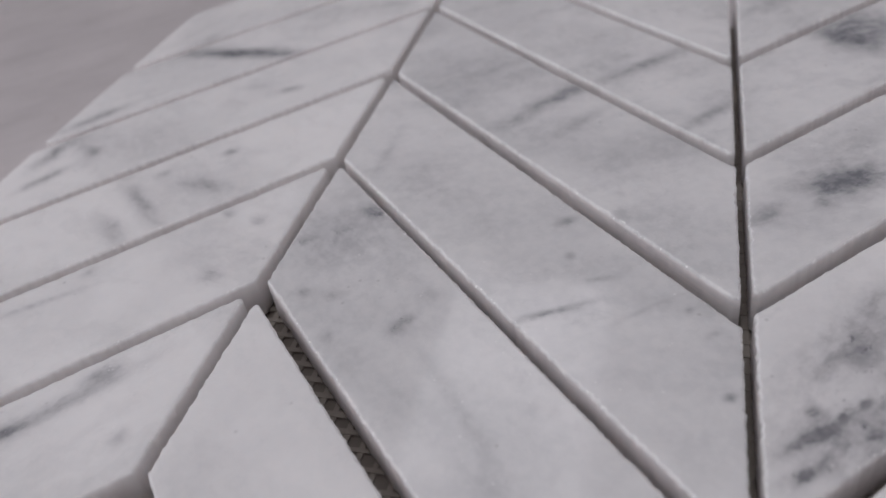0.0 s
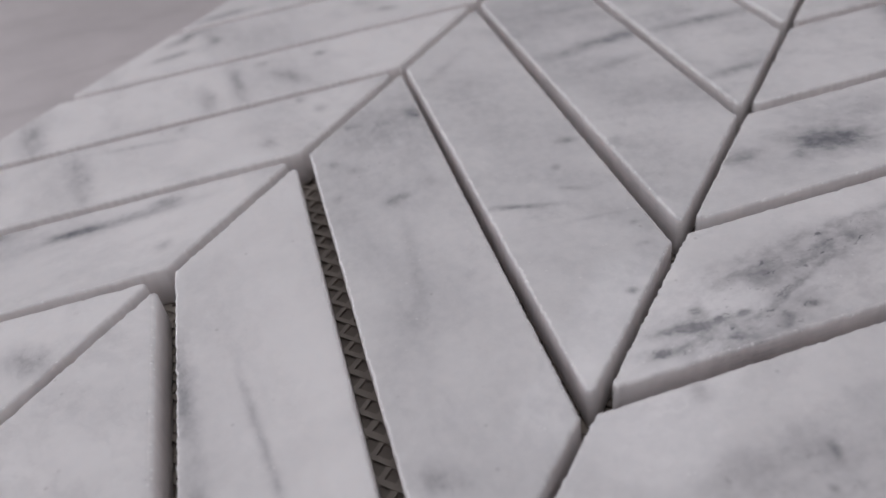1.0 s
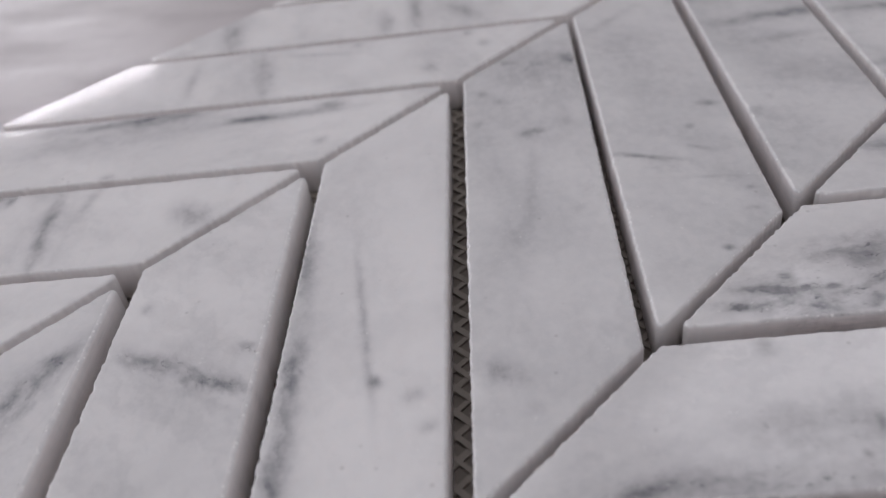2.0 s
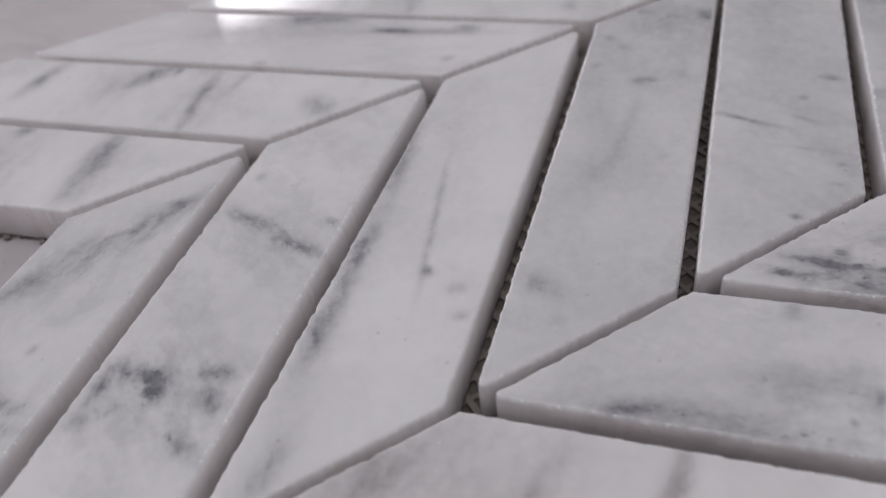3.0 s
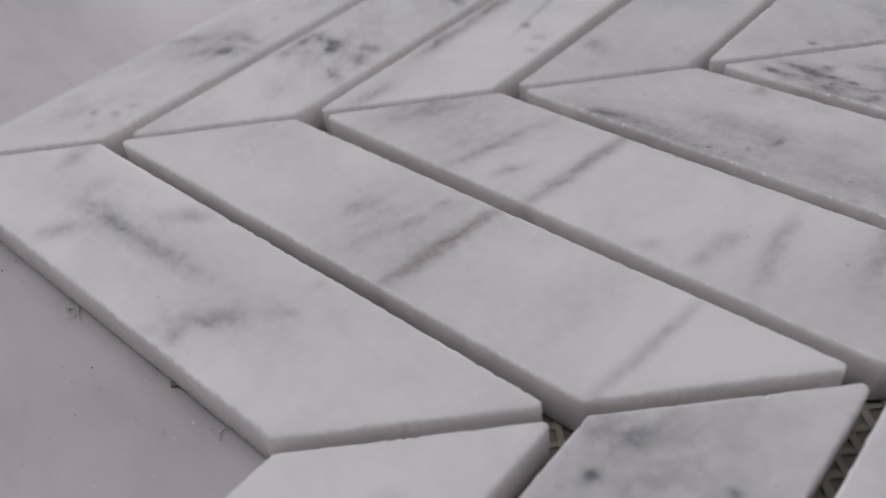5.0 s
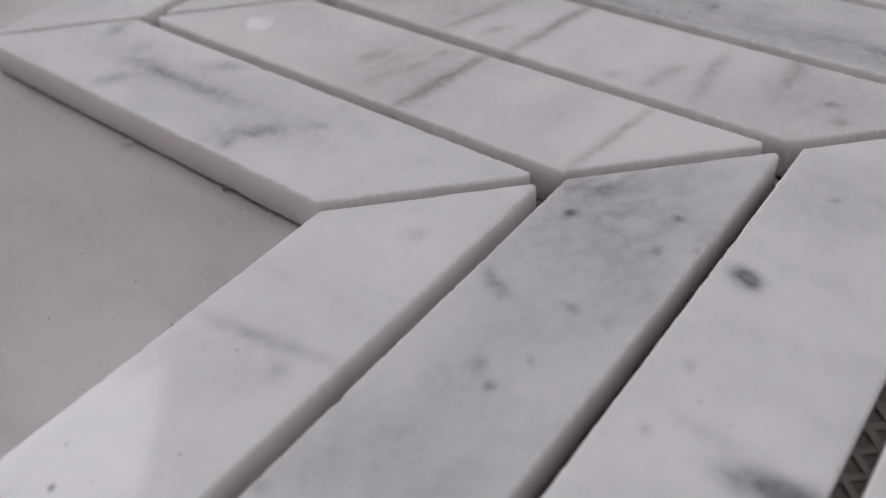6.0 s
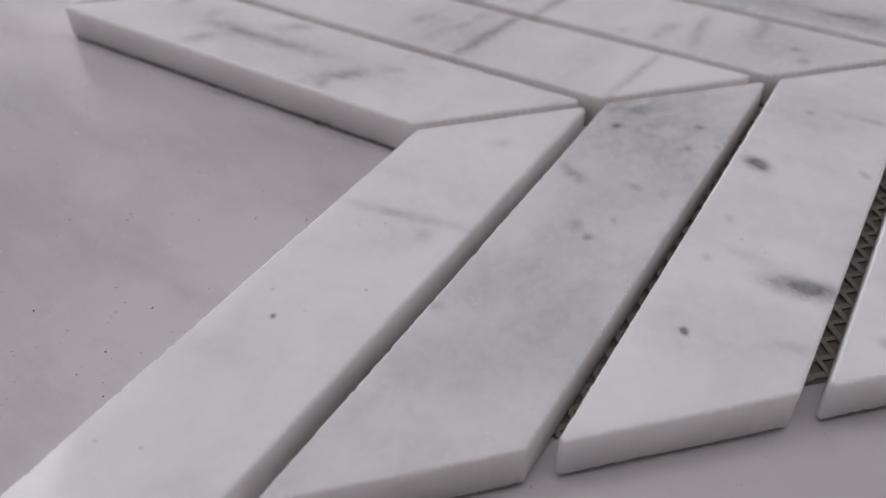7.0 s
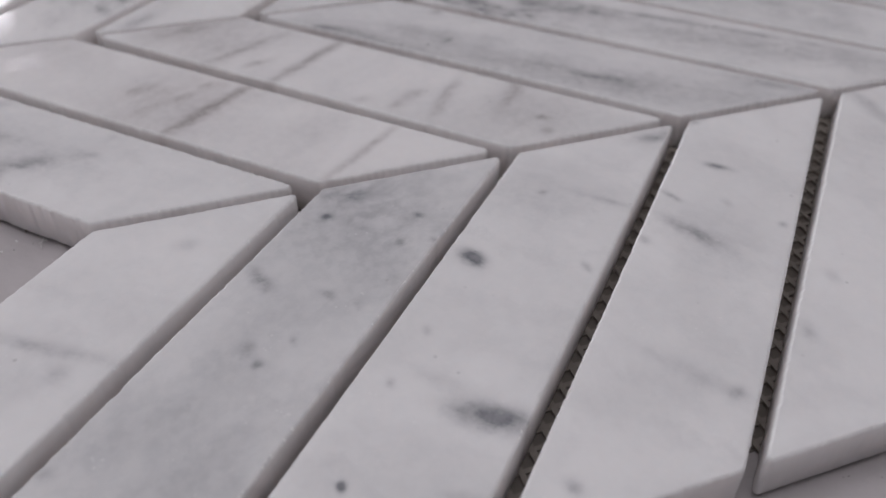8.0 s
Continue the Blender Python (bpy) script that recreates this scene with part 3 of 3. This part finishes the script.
look_of("C", 2, dn=(0.8, -0.3), df=(0.88, 0.48), tone=0.14, vein=0.22, vang=80, warm=0.45, stains=(
    (-14, 0, 81, 12.5, 0.85, 0.5), (-50.4, -3.1, -112, 6, 2.02, 0.18), (-47, 1.9, 51, 4.7, 2.02, 0.16),
    (32.2, 8.5, 94, 5.3, 0.97, 0.35), (20.4, -1, -83, 6.2, 0.81, 0.35), (-30.3, -2.6, 70, 8.4, 0.81, 0.3),
    (14, -2.7, 70, 2.1, 0.81, 0.3), (-23.3, -6.1, 58, 2.2, 0.65, 0.3), (12.9, -7.9, -112, 1.9, 0.81, 0.25),
    (41.4, 0.8, 27, 1, 0.56, 0.4), (44.2, -3.4, 54, 0.9, 0.73, 0.3), (5, -9.7, 36, 1.5, 0.81, 0.22),
    (-40, -1, 70, 12, 8, 0.2), (38, 0, 70, 10, 5, 0.14),))
look_of("C", 3, dn=(0.9, 0.0), df=(0.68, 1.48), tone=0.26, vein=0.66, vang=12, warm=0.1, fleck=0.5, stains=(
    (-34.7, -10.7, -2, 8.9, 1.21, 0.3), (-46.6, -10.8, 9, 3, 0.81, 0.5), (-27.6, -2.4, 3, 5.9, 1.61, 0.25),
    (19.3, -4.1, 3, 7.3, 0.81, 0.3), (53.2, 10.2, 2, 6.1, 0.81, 0.3), (-27.4, 10.1, -6, 1.1, 0.97, 0.35),
    (-18.2, -3, -5, 0.5, 0.97, 0.3), (-21.3, -7.5, 34, 0.4, 0.32, 0.5), (-20, -8, 6, 26, 3, 0.2),
    (25, -4, 10, 24, 4, 0.22),))
look_of("C", 4, mottle=0.7, dn=(0.6, 0.6), df=(1.38, 1.38), tone=0.12, vein=0.55, vang=14, warm=0.1, fleck=0.55, stains=(
    (-28.2, 0.7, -176, 12.6, 1.61, 0.35), (2, 6.3, 4, 22, 0.65, 0.38), (-46.6, -9.2, -30, 5, 2.42, 0.35),
    (-55.1, -9.2, -2, 2.2, 0.48, 0.7), (-50.4, -6.4, -7, 3, 0.48, 0.5), (-33.4, -5.1, -156, 8.1, 0.32, 0.35),
    (-32.1, -8.8, -15, 1.3, 0.36, 0.5), (-47.3, -3.7, 6, 0.7, 0.36, 0.6), (-37.2, -10.5, -9, 0.8, 1.21, 0.3),
    (-41.7, -6.6, 5, 0.7, 0.28, 0.65), (-45.4, -6.5, -15, 0.4, 0.28, 0.75), (-35, -6, 15, 18, 5, 0.2),
    (20, 0, 12, 26, 3, 0.25),))
look_of("C", 5, dn=(0.7, 0.7), df=(1.4, 1.4), tone=0.14, vein=0.66, vang=-12, warm=0, stains=(
    (-32.7, -1.7, -22, 5.1, 1.61, 0.6), (-48.6, 0.1, 8, 2.6, 0.97, 0.35), (-40, -3.7, 6, 1.3, 0.81, 0.4),
    (-15.9, -0, -37, 0.7, 0.97, 0.3), (-30, 0, 10, 18, 6, 0.2),))
look_of("C", 6, dn=(0.7, 0.7), df=(1.4, 1.4), tone=0.3, vein=0.88, vang=-23, warm=0, stains=(
    (-11, 5.9, -23, 5.6, 4.4, 0.64), (-17.7, 5.1, -90, 6.4, 1.61, 0.5),))
look_of("C", 7, dn=(0.7, 0.7), df=(1.4, 1.4), tone=0.4, vein=1.1, vang=10, warm=0, stains=())
look_of("D", 0, dn=(0.1, 1.5), df=(0.88, 0.48), tone=0.06, vein=0.22, vang=99, warm=0, stains=(
    (-17.2, 0.9, 101, 8.2, 0.65, 0.25), (-14.1, 5.9, 116, 1.2, 1.05, 0.18), (12.7, -3.2, 143, 0.3, 0.28, 0.85),
    (-44, 3.7, 129, 1.4, 0.81, 0.22),))
look_of("D", 1, mottle=0.7, dn=(0.6, 1.2), df=(1.58, 1.28), tone=0.36, vein=0.44, vang=150, warm=0, stains=(
    (-15.4, -8, 63, 2.3, 0.65, 0.5), (-40.4, -6.3, -18, 2.8, 0.81, 0.3), (-39.6, -9.6, 132, 2.1, 1.61, 0.22),
    (-34, -7.5, 122, 0.8, 0.56, 0.5), (-2.7, -1.5, 88, 0.9, 0.73, 0.35), (-17, 2.9, 68, 0.9, 0.48, 0.4),
    (-0.7, 1.7, 73, 0.6, 0.48, 0.4), (-41.3, 6.2, 122, 0.6, 0.48, 0.35), (-36.2, 11.6, 122, 0.5, 0.65, 0.28),
    (-33.2, 6.9, 122, 0.6, 0.65, 0.25), (25.5, -11.1, 178, 0.7, 0.81, 0.2), (-6.8, 3.4, 116, 0.5, 0.56, 0.25),
    (-17.2, 8.2, 116, 0.5, 0.65, 0.2), (-40, 0, 150, 9, 7, 0.22),))
look_of("D", 2, dn=(0.65, 1.1), df=(0.88, 1.18), tone=0.04, vein=0.26, vang=90, warm=0, fleck=0.4, stains=(
    (20.3, 8.1, 99, 3.8, 1.1, 0.85), (-7.9, -7.7, 59, 1.5, 0.85, 1), (-58.3, 9.7, 135, 3.4, 1.05, 0.4),
    (38.2, -4.8, 123, 0.45, 0.4, 1.15), (33.5, 9, 109, 2.8, 0.65, 0.2), (-33.1, 6.9, 92, 3.4, 0.48, 0.2),
    (17.9, -0.9, 86, 3.3, 0.81, 0.14), (-30.1, -3.8, 117, 0.7, 0.4, 0.35), (-14.2, 9.4, 122, 0.5, 0.73, 0.3),
    (21.2, -7.2, 123, 0.5, 0.48, 0.3), (9.8, -7.1, 116, 0.5, 0.56, 0.2), (-30, -2, 90, 8, 5, 0.1),))
look_of("D", 3, dn=(0.35, 1.1), df=(-0.07, 0.83), tone=0.04, vein=0.26, vang=73, warm=0, stains=(
    (-4.3, -3.9, 71, 4.4, 0.81, 0.35), (-26.4, -4, 92, 1.6, 0.48, 0.7), (27.6, 3.2, 78, 6.3, 0.81, 0.15),
    (-13.2, -9.5, 62, 1.4, 0.4, 0.4), (-40.4, -11.5, 136, 1.7, 0.56, 0.3), (52.7, -6.3, 116, 0.8, 0.73, 0.3),
    (-13.4, 9.7, 68, 0.6, 0.4, 0.4), (28.4, 9.1, 70, 0.7, 0.73, 0.25), (1.5, -10.6, 117, 0.7, 0.65, 0.25),
    (-15.3, -0.1, 117, 0.6, 0.65, 0.15), (-5, 2, 70, 9, 4, 0.12),))
look_of("D", 4, dn=(0.6, -0.4), df=(0.28, 0.28), tone=0.02, vein=0.26, vang=52, warm=0, stains=(
    (-38.3, -6.1, 41, 4.9, 1.05, 0.28), (38.2, -10.1, 116, 0.9, 0.97, 0.2), (23.6, -7.9, 117, 0.7, 0.97, 0.12),
    (-25, -2, 60, 8, 4, 0.12),))
look_of("D", 5, dn=(-0.3, -0.3), df=(0.4, 0.4), tone=0.1, vein=0.66, vang=20, warm=0, stains=())
look_of("D", 6, dn=(-0.3, -0.3), df=(0.4, 0.4), tone=0.25, vein=0.66, vang=20, warm=0, stains=())
look_of("D", 7, dn=(-0.3, -0.3), df=(0.4, 0.4), tone=0.1, vein=0.66, vang=20, warm=0, stains=())

for c in "BACD":
    for k in range(ROWS):
        slab(c, k, **LOOKS.get((c, k), {}))


def net(pitch=0.0030, wide=0.0009, low=0.0002, high=0.0006):
    """The fibreglass net under the slabs, cut along the sheet's outline."""
    bm = bmesh.new()
    r = random.Random(5)

    def inside(x, y):
        for c, (i, _) in COLUMNS.items():
            if max(i * W, 0.003 - W) <= x <= min((i + 1) * W, 3 * W - 0.006):
                return edge_y(c, 0, x) + GY + 0.0012 <= y <= edge_y(c, ROWS, x) - GY - 0.0012
        return False

    def strands(fixed, lo, hi, across, lift):
        step, run, t = 0.0004, None, lo
        while t <= hi + step:
            ok = inside(fixed, t) if across else inside(t, fixed)
            if ok and run is None:
                run = t
            if not ok and run is not None:
                if t - run > 0.002:
                    e0, e1 = (q + d * (0.0017 if r.random() < 0.06 else r.uniform(-0.0004, 0.0006)) for q, d in ((run, -1), (t, 1)))
                    w = wide * r.uniform(0.8, 1.2) / 2
                    j = r.uniform(-0.0002, 0.0002)
                    if across:
                        add_box(bm, fixed - w + j, e0, low + lift, fixed + w + j, e1, high + lift)
                    else:
                        add_box(bm, e0, fixed - w + j, low + lift, e1, fixed + w + j, high + lift)
                run = None
            t += step

    for i in range(int(4 * W / pitch) + 1):
        strands(-W + 0.001 + i * pitch, -W - 0.01, ROWS * PITCH + 0.01, True, 0.0)
    for i in range(int((ROWS * PITCH + W) / pitch) + 1):
        strands(-W + 0.0015 + i * pitch, -W, 3 * W, False, 0.00012)
    return part("mesh_backing", bm, FIBRE, sheet, "greyish fibreglass mesh backing seen in the open joints")


net()

# the thin film of dried glue that fills the net
bm = bmesh.new()
for c, (i, _) in COLUMNS.items():
    xl, xr = max(i * W, 0.003 - W), min((i + 1) * W, 3 * W - 0.006)
    ring = [(x, edge_y(c, k, x) + d) for x, k, d in ((xl, 0, 0.004), (xr, 0, 0.004), (xr, ROWS, -0.004), (xl, ROWS, -0.004))]
    lo, hi = ([bm.verts.new((x, y, z)) for x, y in ring] for z in (0.00004, 0.00018))
    bm.faces.new(hi)
    bm.faces.new(lo[::-1])
    for j in range(4):
        bm.faces.new((lo[j], lo[(j + 1) % 4], hi[(j + 1) % 4], hi[j]))
part("glue_film", bm, GLUE, sheet, "brownish dried glue under the mesh")


# ---- grit on the work surface and loose threads of the net ----
def grains(name, count, size, material, label, seed):
    """Loose grit lying on the work surface beside the sheet's zigzag edge, as one object."""
    r = random.Random(seed)
    bm = bmesh.new()
    while count:
        x, y = r.uniform(-0.06, 0.225), r.uniform(-0.16, 0.0)
        c = next(q for q, (i, _) in COLUMNS.items() if i * W <= x <= (i + 1) * W)
        gap = edge_y(c, 0, x) + GY - 0.0012 - y
        if gap < 0 or r.random() > math.exp(-gap / 0.05):
            continue
        e = size * r.uniform(0.5, 1.3)
        v = bmesh.ops.create_icosphere(bm, subdivisions=1, radius=e)["verts"]
        for q in v:
            q.co = q.co * r.uniform(0.7, 1.2)
        bmesh.ops.transform(bm, matrix=Matrix.LocRotScale((x, y, e * 0.3), Euler((r.random(), r.random(), r.random() * 6)), (r.uniform(0.8, 1.6), 1, 0.5)), verts=v)
        count -= 1
    return tagged(part(name, bm, material), label, "grit", kind="stuff")


grains("dark_grit", 150, 0.00016, plain("dark_grit", (0.05, 0.045, 0.04), 0.7, 900.0), "tiny dark grains scattered on the work surface", 3)
grains("marble_dust", 260, 0.0002, plain("marble_dust", (0.85, 0.84, 0.84), 0.4, 900.0), "tiny white marble crumbs scattered on the work surface", 4)

THREAD = plain("loose_thread", (0.8, 0.79, 0.78), 0.35, 900.0)


def thread_tuft(x, count, longest, seed):
    """Frayed strands of the net that curl out from under a slab of the sheet's edge."""
    r = random.Random(seed)
    y = edge_y("C", 0, x) + GY - 0.0006
    bm = bmesh.new()
    for _ in range(count):
        head = radians(-45) + r.uniform(-1.1, 1.1)
        p, th, n = Vector((x + r.uniform(-0.0007, 0.0007), y + 0.0004, 0.00035)), r.uniform(0.00006, 0.00012), 6
        step = longest * r.uniform(0.5, 1.0) / n
        bend, rise = r.uniform(-0.45, 0.45), r.uniform(0.0, 0.25)
        last = None
        for j in range(n + 1):
            d = Vector((math.cos(head), math.sin(head), rise * (0.5 - j / n)))
            side = Vector((-d.y, d.x, 0)).normalized() * th
            up = Vector((0, 0, th))
            row = [bm.verts.new(p + o) for o in (side, up, -side, -up)]
            if last:
                for e in range(4):
                    bm.faces.new((last[e], last[(e + 1) % 4], row[(e + 1) % 4], row[e]))
            else:
                bm.faces.new(row)
            last, p, head = row, p + d * step, head + bend
            p.z = max(p.z, th)
        bm.faces.new(last[::-1])
    part("loose_thread", bm, THREAD, sheet, "frayed white end of the mesh")


for x, count, longest, seed in ((0.1125, 8, 0.0042, 21), (0.1405, 3, 0.0022, 22), (0.0865, 2, 0.0016, 23)):
    thread_tuft(x, count, longest, seed)
